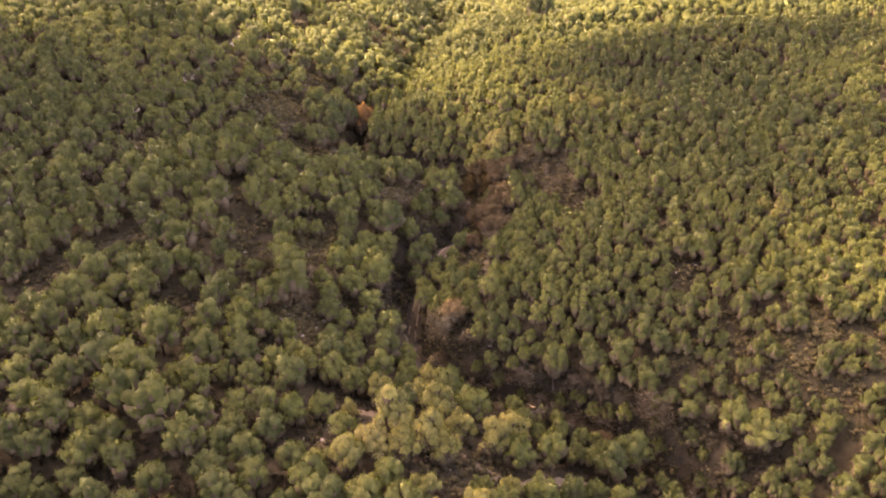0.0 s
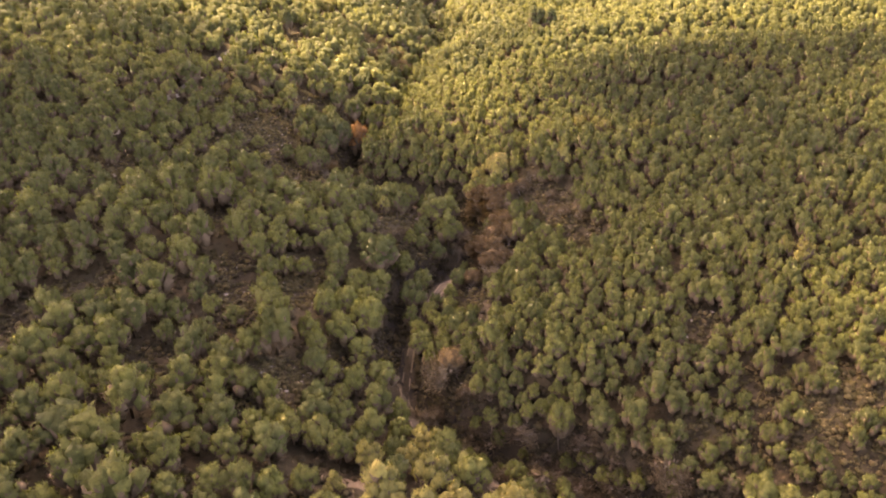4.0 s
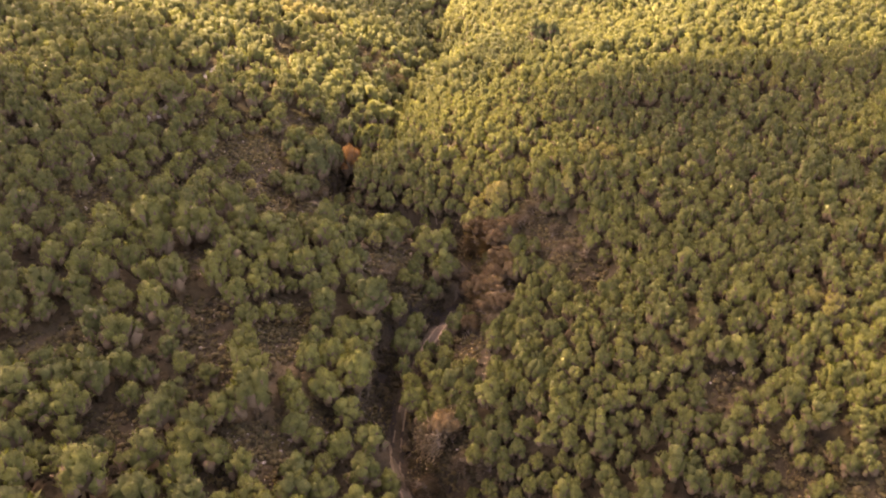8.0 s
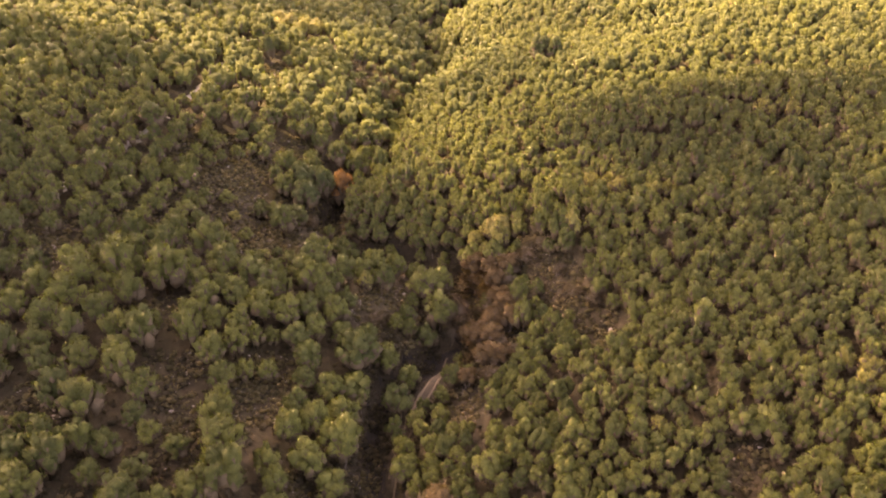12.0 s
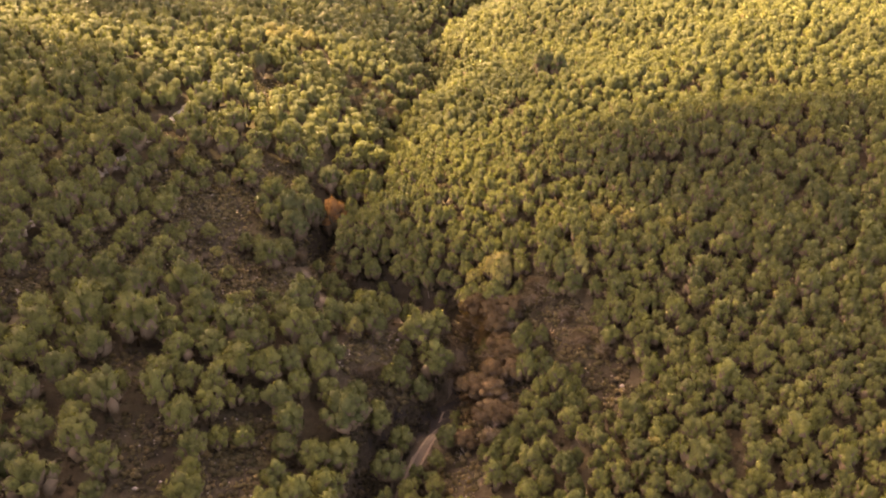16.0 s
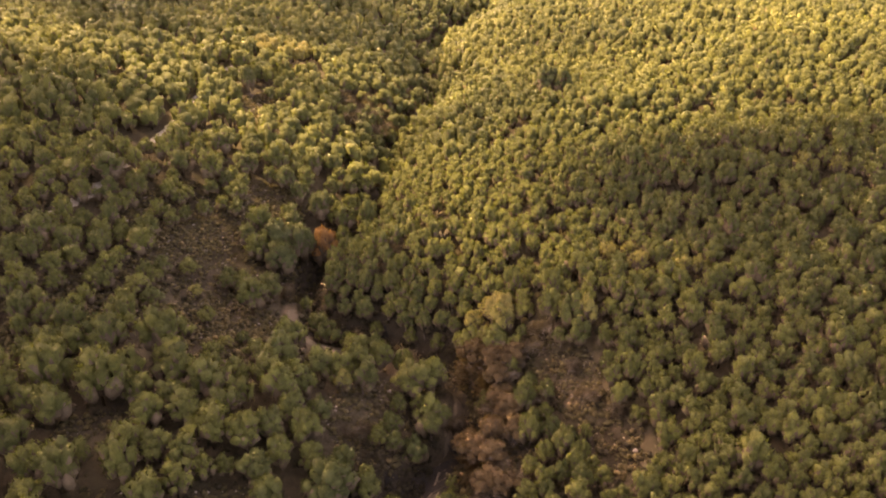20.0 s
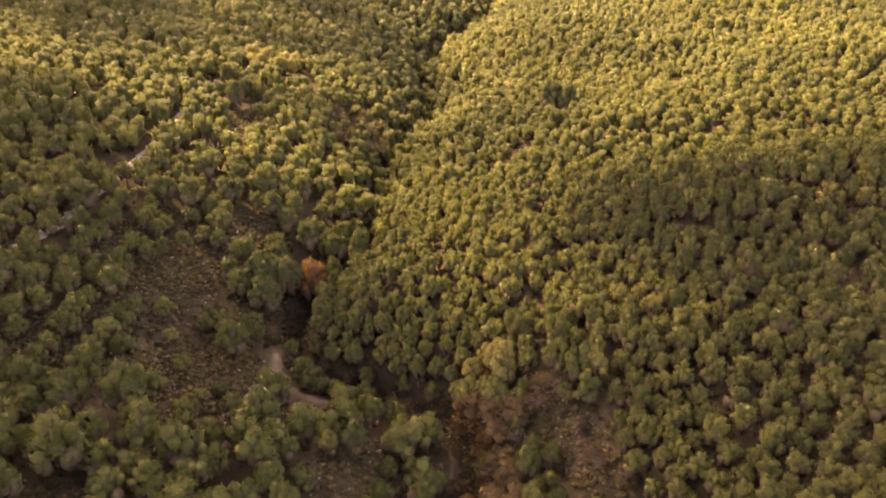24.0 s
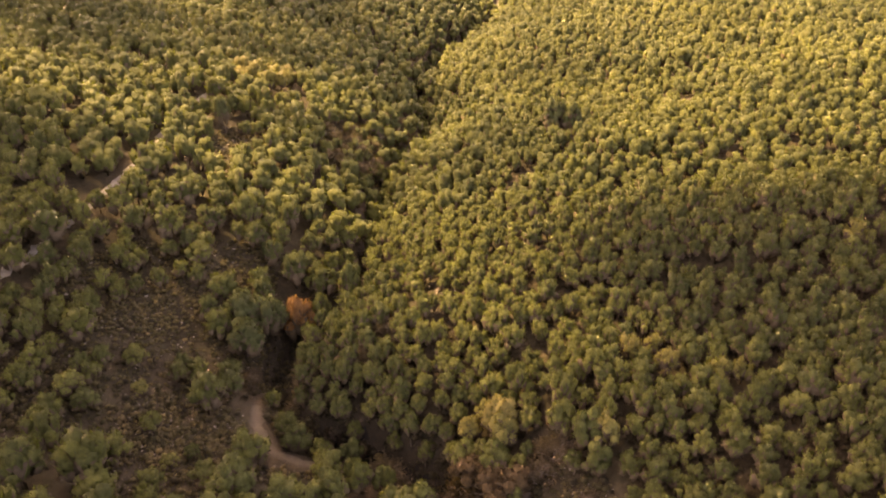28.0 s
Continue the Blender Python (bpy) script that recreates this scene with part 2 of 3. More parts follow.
def build_ground():
    xs, ys = spaced(-120, 135, 1.3, 3000), spaced(18, 330, 1.3, 3000)
    gx, gy = np.meshgrid(xs, ys)
    gz = ground_height(gx.ravel(), gy.ravel())
    v = np.stack(on_land(gx.ravel(), gy.ravel(), gz), 1)
    # Share of litter and painted shade, fading away from the stream cut.
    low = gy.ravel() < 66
    ravine_shade = np.exp(-(off_line(STREAM, gx.ravel(), gy.ravel())[0] / np.where(low, 6.5, 4.8)) ** 2) * np.where(low, 1.0, 0.8)
    nx, ny = len(xs), len(ys)
    i = (np.arange(ny - 1)[:, None] * nx + np.arange(nx - 1)[None]).ravel()
    f = np.stack([i, i + 1, i + nx + 1, i + nx], 1)
    tagged(new("ground", mesh_from("ground", v, f, [SOIL], tone=ravine_shade)), "brown stony forest soil with dry litter and grass", "ground", kind="structure")


build_ground()


def smooth_line(points, step=1.0):
    p = np.array(points, float)
    t = np.concatenate([[0], np.cumsum(np.hypot(*np.diff(p, axis=0).T))])
    s = np.arange(0, t[-1], step)
    q = np.stack([np.interp(s, t, p[:, 0]), np.interp(s, t, p[:, 1])], 1)
    for _ in range(4):
        q[1:-1] = (q[:-2] + 2 * q[1:-1] + q[2:]) / 4
    return q


def ribbon(name, line, offset, width, lift, mat, seed, wobble=0.12):
    """A strip laid along a line on the ground, with ragged edges and a low crown."""
    rng = np.random.default_rng(seed)
    t = np.gradient(line, axis=0)
    t /= np.linalg.norm(t, axis=1)[:, None]
    nrm = np.stack([t[:, 1], -t[:, 0]], 1)
    cols = np.array([-0.5, -0.36, -0.12, 0.12, 0.36, 0.5])
    rise = np.array([-0.08, 0.0, 0.02, 0.02, 0.0, -0.08])
    rows = []
    for c, r in zip(cols, rise):
        w = offset + c * width + (rng.normal(0, wobble * width, len(line)) if abs(c) > 0.4 else 0)
        p = line + nrm * np.reshape(w + np.zeros(len(line)), (-1, 1))
        rows.append(np.column_stack(on_land(p[:, 0], p[:, 1], ground_height(p[:, 0], p[:, 1]) + lift + r)))
    v = np.stack(rows, 1).reshape(-1, 3)
    n = len(cols)
    i = (np.arange(len(line) - 1)[:, None] * n + np.arange(n - 1)[None]).ravel()
    return mesh_from(name, v, np.stack([i, i + 1, i + n + 1, i + n], 1), [mat])


TRACK = [(8, 49), (2, 54), (-3, 59), (-5, 65), (-5, 70), (-4, 76), (-2, 83), (0, 88), (2, 92), (3.6, 98), (5.5, 104), (5.5, 108), (3, 111.5), (-3, 114.5), (-9, 115.5), (-15, 115), (-19, 117.3),
         (-21.6, 121.5), (-22, 124)]
ROAD = [(-73, 70), (-71.5, 84), (-71, 92), (-69.5, 102), (-68, 114), (-66, 126), (-64.5, 135), (-61, 148), (-58.5, 160), (-57, 170), (-56, 180), (-56, 192), (-56, 209), (-53, 232), (-50, 255), (-47, 285), (-43, 310), (-39, 345)]
PATHWAY = [(-16, 49), (-8, 47.5), (1, 43), (4.5, 39.8), (9, 38.4), (16, 41), (21, 39.5), (28, 36)]
track_line, road_line, stream_line, path_line = smooth_line(TRACK), smooth_line(ROAD), smooth_line(STREAM), smooth_line(PATHWAY)
track = tagged(new("track", ribbon("track", track_line, 0, 1.35, 0.07, DIRT, 1, 0.2)), "earth track with two worn ruts along the ravine", "track", kind="structure")
for off in (-0.52, 0.52):
    rut = new("rut", ribbon("rut", track_line[:56], off, 0.34, 0.10, RUT, int(5 + off * 2), 0.45))
    rut.parent = track
tagged(new("path", ribbon("path", path_line, 0, 0.8, 0.08, RUT, 12, 0.35)), "pale trodden earth path over the near spur", "path", kind="structure")
# Dark ribbon that paints this shade along the stream cut.
bed_mesh = ribbon("ravine_shade_strip", stream_line[:130], 0, 4.2, 0.06, SHADED_EARTH, 9, 0.12)
tagged(new("ravine_shade_strip", bed_mesh), "dark earth strip along the ravine floor, with its shade painted in", "stream bed", kind="structure")
tagged(new("road", ribbon("road", road_line, 0, 1.45, 0.10, GRAVEL, 3, 0.3)), "pale limestone gravel forest road between pines", "road", kind="structure")

# ---- shapes of crowns, trunks and limbs ----
ICO = {}


def ico(level):
    if level not in ICO:
        bm = bmesh.new()
        bmesh.ops.create_icosphere(bm, subdivisions=level, radius=1)
        ICO[level] = np.array([v.co[:] for v in bm.verts]), np.array([[v.index for v in f.verts] for f in bm.faces])
        bm.free()
    return ICO[level]


def unit(v):
    return v / (np.linalg.norm(v, axis=-1, keepdims=True) + 1e-9)


class Pieces:
    """Gathers triangles with a material number each and a normal for each vertex."""

    def __init__(self):
        self.v, self.f, self.m, self.w, self.n = [], [], [], [], 0

    def add(self, v, f, m=0, w=None):
        self.v.append(v)
        self.f.append(np.asarray(f) + self.n)
        self.m.append(np.zeros(len(f), int) + m)
        self.w.append(unit(v - v.mean(axis=0)) if w is None else w)
        self.n += len(v)

    def arrays(self):
        return np.concatenate(self.v), np.concatenate(self.f), np.concatenate(self.m)

    def normals(self):
        return np.concatenate(self.w)


def blob(rng, centre, size, level, rough):
    v, f = ico(level)
    v = v * (1 + rng.normal(0, rough, (len(v), 1)))
    a = rng.uniform(0, 2 * math.pi)
    c, s = math.cos(a), math.sin(a)
    v = v @ np.array([[c, -s, 0], [s, c, 0], [0, 0, 1]]).T
    return v * size + centre, f


def sprays(rng, at, out, length, width, lift=0.9):
    """Small pointed tufts laid over a crown like shingles, their tips standing up and out."""
    n = len(at)
    face = out + rng.normal(0, 0.35, (n, 3))
    face /= np.linalg.norm(face, axis=1)[:, None]
    way = rng.normal(0, 0.8, (n, 3)) + np.array([0, 0, 0.9])
    way -= face * np.sum(way * face, axis=1)[:, None]
    way /= np.linalg.norm(way, axis=1)[:, None] + 1e-6
    side = np.cross(way, face)
    tip = way + out * lift
    ln, wd = length * rng.uniform(0.6, 1.5, (n, 1)), width * rng.uniform(0.7, 1.3, (n, 1))
    v = np.stack([at - side * wd - way * ln * 0.4, at + side * wd - way * ln * 0.4, at + tip * ln * 0.8], 1).reshape(-1, 3)
    return v, np.arange(3 * n).reshape(-1, 3)


def tube(a, b, ra, rb, sides):
    a, b = np.asarray(a, float), np.asarray(b, float)
    w = (b - a) / (np.linalg.norm(b - a) + 1e-9)
    p = np.cross(w, (0.3, 0.5, 0.81))
    p /= np.linalg.norm(p)
    q = np.cross(w, p)
    ang = np.arange(sides) * 2 * math.pi / sides
    ring = np.cos(ang)[:, None] * p + np.sin(ang)[:, None] * q
    v = np.concatenate([a + ring * ra, b + ring * rb])
    i = np.arange(sides)
    j = (i + 1) % sides
    f = np.concatenate([np.stack([i, j, j + sides], 1), np.stack([i, j + sides, i + sides], 1)])
    return v, f


def pine_crown(rng, clumps, core, level, tufts, length, width, puff=0.25, bare=0.0):
    """A pine crown one metre in radius: a lumpy heart of branches, cushions of upswept needle tufts over it, and a
    skirt of bare twigs below, whose brown also paints shade under the cushions.
    """
    base, tall = rng.uniform(0.16, 0.36), rng.uniform(1.95, 2.3)
    out = Pieces()
    mid = base + (tall - base) * 0.42
    up, down = tall - mid, mid - base
    lean = rng.normal(0, 0.14, 2)
    heart = np.array([lean[0] * 0.5, lean[1] * 0.5, mid - 0.4 * down])

    def shell(way):
        """The crown's outer form: a dome above, drawn in below."""
        h = way[:, 2:3]
        wide = np.where(h > 0, 1.0 - 0.30 * h, 1.0 + 0.3 * h)
        return way * np.concatenate([wide, wide, np.where(h > 0, up, down)], 1)

    def add(v, f, local):
        w = unit(puff * unit(v - heart) + (0.86 - puff) * local + np.array([0, 0, 0.27]))
        # Twigs near the base, and cushion undersides browned as painted shade.
        low = (v[f].mean(axis=1)[:, 2] < mid + rng.normal(bare, 0.16, len(f)) * down) | (local[f].mean(axis=1)[:, 2] < rng.normal(-0.2 + 0.6 * bare, 0.16, len(f)))
        out.add(v, f, np.where(low, 1, 0), w)

    v, f = ico(core)
    add(shell(v) * 0.66 * (1 + rng.normal(0, 0.09, (len(v), 1))) + (lean[0] * 0.5, lean[1] * 0.5, mid), f, v)
    golden = math.pi * (3 - math.sqrt(5))
    turn = rng.uniform(0, 6.28)
    at, ways = [], []
    for i in range(clumps):
        h = 0.97 - (i + 0.5) / clumps * 1.35
        r = math.sqrt(max(0, 1 - h * h))
        a = turn + i * golden + rng.normal(0, 0.4)
        way = np.array([[math.cos(a) * r, math.sin(a) * r, h]])
        grow = rng.uniform(0.56, 0.92)
        c = shell(way)[0] * grow + (lean[0] * (0.5 + 0.5 * h), lean[1] * (0.5 + 0.5 * h), mid)
        size = rng.uniform(0.30, 0.47) * (14 / clumps) ** 0.4 * np.array([1.0, 1.0, rng.uniform(0.85, 1.2)])
        v, f = blob(rng, (0, 0, 0), size * 0.86, level, 0.17)
        local = unit(v)
        keep = v[f].mean(axis=1) @ way[0] > -0.45 * size[0]
        under = np.clip(-v[:, 2:3] / size[2], 0, 1)
        v = v * (1 - 0.45 * under * np.array([1, 1, 0])) - np.array([0, 0, 0.7]) * under * size[2] - under * way * (0.25, 0.25, 0)
        add(v + c, f[keep], local)
        n = max(1, int(tufts / clumps * rng.uniform(0.7, 1.3)))
        d = unit(rng.normal(0, 1, (n, 3)) + way * 1.1 + np.array([0, 0, 0.35]))
        at.append(c + d * size * rng.uniform(0.70, 0.98, (n, 1)))
        ways.append(d)
    at, ways = np.concatenate(at), np.concatenate(ways)
    v, f = sprays(rng, at, ways, length, width)
    add(v, f, np.repeat(unit(ways + rng.normal(0, 0.30, ways.shape)), 3, axis=0))
    return out, tall, base


def pine_trunk(rng, radius, tall, base, limbs):
    out = Pieces()
    p, r = np.zeros(3) - (0, 0, 0.6), 0.035 * tall
    for i in range(3):
        q = p + np.array([*rng.normal(0, 0.10, 2), tall * 0.27 + (0.2 if i == 0 else 0)])
        out.add(*tube(p, q, r, r * 0.72, 6))
        p, r = q, r * 0.72
    for i in range(limbs):
        a, z = rng.uniform(0, 6.28), rng.uniform(base * 0.7, tall * 0.65)
        q = np.array([math.cos(a) * radius * 0.7, math.sin(a) * radius * 0.7, z + radius * 0.35])
        out.add(*tube((0, 0, z), q, r * 0.55, r * 0.2, 4))
    return out.arrays()


def part(name, data, parent, label=""):
    ob = new(name, data)
    ob.parent = parent
    if label:
        tagged(ob, label)
    return ob


# ---- where trees stand ----
# Open ground: x, y, half widths, turn in degrees, share of trees left standing.
CLEARINGS = [(-38, 128, 11, 14, 15, 0.2), (-44, 143, 9, 10, 0, 0.3), (-34, 152, 9, 5, 10, 0.3), (-27, 112, 8, 7, 0, 0.12), (-22, 118, 4, 5, 0, 0.0), (-31, 119, 6, 6, 0, 0.15), (-16, 112.8, 4, 1.5, 0, 0.0), (16.5, 110, 3, 4, 0, 0.15), (-22, 133, 4, 4.5, 0, 0.0), (-11, 151, 2.2, 4, 15, 0.0), (-8, 74, 2.4, 4, 0, 0.0), (14, 53, 6, 2.2, -20, 0.4), (28, 44, 3.5, 5, 30, 0.6), (4, 112.5, 3, 2, 0, 0.0), (6, 105, 2.5, 5, 0, 0.1), (9.3, 99.5, 5.6, 12, 0, 0.06), (1, 64, 4, 5, 0, 0.1), (-17, 203, 7, 12, 0, 0.3), (5, 83, 3, 4, 0, 0.1), (38, 54, 9, 6, 0, 0.5), (-41, 191, 6, 10, 0, 0.12), (-21, 84, 4, 4, 0, 0.1), (-5, 101, 6.5, 7.5, -20, 0.04),
             (24, 95.5, 3.4, 6, 10, 0.03), (21, 104, 3.6, 5, 0, 0.06), (-28, 71, 4, 5, 0, 0.1), (-49, 74, 7, 4, 20, 0.15), (48, 50, 9, 8, 0, 0.5), (-13, 43, 4, 3, 0, 0.3), (-21, 60, 5, 3.5, 0, 0.15),
             (-59, 111, 7, 4, 0, 0.2), (-15, 66, 4, 4, 0, 0.4), (-33, 83, 4, 3, 0, 0.2), (3, 39, 5, 3, 0, 0.3), (62, 84, 3, 6, 0, 0.3), (-52, 118, 5, 4, 0, 0.3), (-38, 62, 4, 3, 0, 0.2), (-22, 80, 3.5, 5, 0, 0.1), (-30, 77, 5, 3, 0, 0.1), (-55, 67, 6, 3, 0, 0.15), (-19, 63, 6, 2.5, 0, 0.1), (-57, 106, 7, 3.5, 0, 0.15), (-48, 121, 7, 7, 0, 0.25), (-38, 93, 4, 3, 0, 0.2), (34, 68, 3, 3, 0, 0.2)]


def openness(x, y):
    share = 1.0
    for cx, cy, rx, ry, turn, left in CLEARINGS:
        a = radians(turn)
        u, v = (x - cx) * math.cos(a) + (y + 1.8 - cy) * math.sin(a), -(x - cx) * math.sin(a) + (y + 1.8 - cy) * math.cos(a)
        ragged = 1 + 0.45 * math.sin(x * 0.8 + 1.9 * math.sin(y * 0.55)) * math.sin(y * 0.7 + 1.3)
        if (u / rx) ** 2 + (v / (ry + 1.8)) ** 2 < ragged:
            share = min(share, left)
    if y < 240:
        lull = noise.noise(Vector((x * 0.075, y * 0.075, 3.0))) + 0.4 * noise.noise(Vector((x * 0.19, y * 0.19, 8.0)))
        if lull > (0.26 if x < np.interp(y, BED[:, 1], BED[:, 0]) else 0.44):
            share = min(share, 0.4)
    return share


def cell_chance(x, y):
    """A fixed chance for each three-metre square of ground."""
    return (math.sin(math.floor(x / 3) * 12.9898 + math.floor(y / 3) * 78.233) * 43758.5453) % 1.0


def near_line(line, x, y, reach):
    return np.min(np.hypot(line[:, 0] - x, line[:, 1] - y)) < reach


def seen_road(y):
    """Stretches where the trees stand back from the gravel road."""
    return any(a < y < b for a, b in ((88, 95), (99, 104), (123, 137), (157, 177), (186, 191), (204, 213), (252, 257), (284, 291), (318, 326)))


def scatter(rng, tries):
    """Stems over the part of the plan that is overflown, as close as their crowns allow: x, y, crown radius, height, tone."""
    cells, stems = {}, []
    for _ in range(tries):
        y = -14 + 369 * rng.random() ** 0.97
        half = 52 + 0.15 * y if y < 60 else 63 + 0.50 * (y - 60)
        x = rng.uniform(-half, half)
        big = 0.5 + 0.5 * math.sin(x * 0.071 + 2.1 * math.sin(y * 0.043)) * math.sin(y * 0.063 + 1.1)
        left_bank = x + rng.normal(0, 1.5 if y < 150 else 4.0) < np.interp(y, BED[:, 1], BED[:, 0])
        if y > 165:
            r = (1.85 if left_bank else 1.1) + 0.4 * big + rng.gamma(2.0, 0.16)
        elif left_bank:
            r = 1.45 + 0.7 * big + rng.gamma(2.0, 0.24)
        else:
            r = 0.86 + 0.32 * big + rng.gamma(2.0, 0.15) + 0.2 * np.clip((y - 80) / 40, 0, 1)
        r = min(r, 3.2 if left_bank and y < 165 else 2.5 if left_bank else 2.0)
        if openness(x, y) < 1:
            r *= 0.72
        gap = r * (rng.uniform(1.12, 1.5) if left_bank else rng.uniform(1.14, 1.36))
        cx, cy = int(x // 4), int(y // 4)
        if any((x - q[0]) ** 2 + (y - q[1]) ** 2 < (0.5 * (gap + q[5])) ** 2 * 1.35 for i in (-1, 0, 1) for j in (-1, 0, 1) for q in cells.get((cx + i, cy + j), ())):
            continue
        hidden = 70 < y < 85 or 99 < y < 103
        if cell_chance(x, y) > openness(x, y) or near_line(track_line, x, y, 0.5 + 0.2 * r if hidden else (1.5 if 84 < y < 112 else 1.0) + 0.5 * r) or near_line(road_line, x, y, 0.9 + 0.45 * r if seen_road(y) else 0.4 + 0.25 * r) or (seen_road(y + 3) and near_line(road_line, x, y + 3.5, 1.5)) or (148 < y < 175 and any(157 < y + 0.87 * d < 177 and near_line(road_line, x - 0.5 * d, y + 0.87 * d, 0.6) for d in (3, 5, 7, 9))) or near_line(stream_line, x, y, 2.6 + 0.3 * r if 128 < y < 160 else 1.1 + 0.35 * r if y < 165 else 0.5):
            continue
        if y < 52 and (near_line(path_line, x, y, 0.9 + 0.4 * r) or near_line(path_line, x, y + 2.0, 0.6 + 0.3 * r)):
            continue
        if (84 < y < 99 or 54 < y < 67) and near_line(track_line, x, y + 2.4, 0.7 + 0.4 * r):
            continue
        if x < -8 and 110 < y < 123 and near_line(track_line, x, y + 2.2, 0.4 + 0.3 * r):
            continue
        tall = (1.75 + 0.65 * rng.random()) * r + 1.0
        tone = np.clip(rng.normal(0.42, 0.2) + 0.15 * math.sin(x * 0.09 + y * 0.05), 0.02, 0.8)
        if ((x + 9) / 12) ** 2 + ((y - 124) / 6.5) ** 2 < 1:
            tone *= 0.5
        # Crown tone lowered to paint the shadow over the far conifers.
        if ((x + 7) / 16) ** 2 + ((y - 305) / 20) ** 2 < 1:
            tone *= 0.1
        # Crown tone lowered along the far ravine to paint its walls' shade.
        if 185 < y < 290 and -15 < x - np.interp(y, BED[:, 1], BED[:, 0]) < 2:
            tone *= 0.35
        s = (x, y, r, tall, tone, gap)
        cells.setdefault((cx, cy), []).append(s)
        stems.append(s)
    return stems


# Pines that stand out by size, colour or place: x, y, crown radius, height, kind.
LANDMARKS = [(-13, 149, 2.3, 10.5, ""), (-1, 106.5, 3.0, 6.0, ""), (1.5, 107.5, 2.4, 6.5, ""), (-26, 134, 3.0, 7.5, "dark"), (-27, 139, 3.2, 8.0, "dark"), (-24, 138, 2.8, 8.0, "dark"), (23, 43, 2.3, 6.0, ""), (20, 41, 2.0, 5.5, ""),
             (11.7, 117, 2.5, 6.0, "straw"), (12, 115, 1.9, 6.0, "yellow"), (35, 44, 2.2, 5.5, ""), (-19.6, 141.0, 2.7, 10.2, "orange"), (-22.5, 139.5, 2.4, 8.0, "dark"), (-17, 144, 2.0, 8.0, ""), (13.5, 101, 1.7, 6.5, ""), (14, 96, 1.6, 6.0, ""), (9, 104.5, 1.5, 4.5, ""), (28, 193, 3.0, 8.5, "dark"), (31, 192, 2.4, 8.0, "dark"),
             (-38.7, 127.6, 1.7, 3.6, ""), (-36.4, 122.5, 1.2, 2.6, "yellow"), (-33, 117.1, 1.4, 3.0, ""), (-28.5, 111.5, 1.2, 2.6, "yellow"), (-26.8, 113.6, 1.1, 2.4, ""), (-43.8, 120.4, 2.0, 4.0, ""), (-41.3, 118.6, 1.8, 3.6, ""),
             (-45.5, 196.6, 1.9, 8.5, "dark"), (15.5, 55.9, 1.9, 6.5, ""), (37.3, 42.1, 2.5, 5.0, ""), (20.8, 113, 2.1, 6.0, ""), (23.2, 112, 1.9, 5.6, "yellow"), (18.4, 114.4, 1.8, 5.6, ""), (22, 109.4, 1.7, 5.0, "")]
rng = np.random.default_rng(11)
STEMS = [s for s in scatter(rng, 190000) if all(math.hypot(s[0] - q[0], s[1] - q[1]) > 0.75 * (s[2] + q[2]) for q in LANDMARKS)]
STEMS.sort(key=lambda s: math.hypot(s[0] * 0.8, max(0.0, abs(s[1] - 76) - 32)))

# yellowed and browned pines: x, y, reach, share, kind
PATCHES = [(-14, 101, 6, 0.6, "yellow"), (-11, 40, 5, 0.35, "straw"), (-1, 41, 13, 0.7, "yellow"), (38, 119, 4, 0.4, "brown"), (66, 144, 5, 0.5, "yellow"), (11, 117, 3.5, 1.0, "yellow"), (20, 111, 3.5, 0.6, "yellow"), (31, 122, 4, 0.7, "brown"), (-44, 228, 8, 0.95, "yellow"), (50, 77, 3, 0.8, "yellow"), (28, 76, 5, 0.1, "brown")]


def patch_kind(rng, x, y):
    for cx, cy, reach, share, kind in PATCHES:
        if math.hypot(x - cx, y - cy) < reach and rng.random() < share:
            return kind
    return ""


# ---- pines that stand near enough to be told apart ----
PINE_LABELS = {"": "bushy green pine with a rounded needle crown", "yellow": "yellowing pine with a rounded straw-green crown", "brown": "browned pine with a thin rusty crown", "straw": "pale straw-coloured pine with drying needles", "dark": "dense dark green pine", "orange": "dead pine with rust-orange needles above the stream"}
PINE_MATS = {"": NEEDLES, "yellow": NEEDLES_YELLOW, "brown": NEEDLES_BROWN, "straw": NEEDLES_STRAW, "dark": NEEDLES_DARK, "orange": NEEDLES_ORANGE}
CROWNS, TRUNKS = {"": [], "yellow": [], "brown": [], "dark": [], "straw": [], "orange": []}, []
for i in range(8):
    prng = np.random.default_rng(100 + i)
    out, tall, base = pine_crown(prng, 20, 1, 2, 950, 0.115, 0.045)
    v, f, m = out.arrays()
    for kind in CROWNS:
        CROWNS[kind].append(mesh_from("crown", v, f, [PINE_MATS[kind], SKIRT], m, normals=out.normals()))
    v, f, m = pine_trunk(prng, 1.0, tall, base, 5)
    TRUNKS.append((mesh_from("trunk", v, f, [BARK]), tall))


def near_pine(rng, x, y, r, tall, kind):
    i = int(rng.integers(8))
    tree = new("pine_tree")
    tree.matrix_world = pose(*stand(x, y), rng.normal(0, 2.5), rng.normal(0, 2.5), rng.uniform(0, 360)) @ Matrix.Diagonal((r, r, tall / TRUNKS[i][1], 1))
    part("trunk", TRUNKS[i][0], tree, "rough grey-brown bark")
    part("crown", CROWNS[kind][i], tree)
    tagged(tree, PINE_LABELS[kind] + (" in the open" if openness(x, y) < 1 else " in dense forest"), "tree", "pines of the slope")


NEAR = 300
for x, y, r, tall, tone, gap in STEMS[:NEAR]:
    near_pine(rng, x, y, r, tall, patch_kind(rng, x, y))

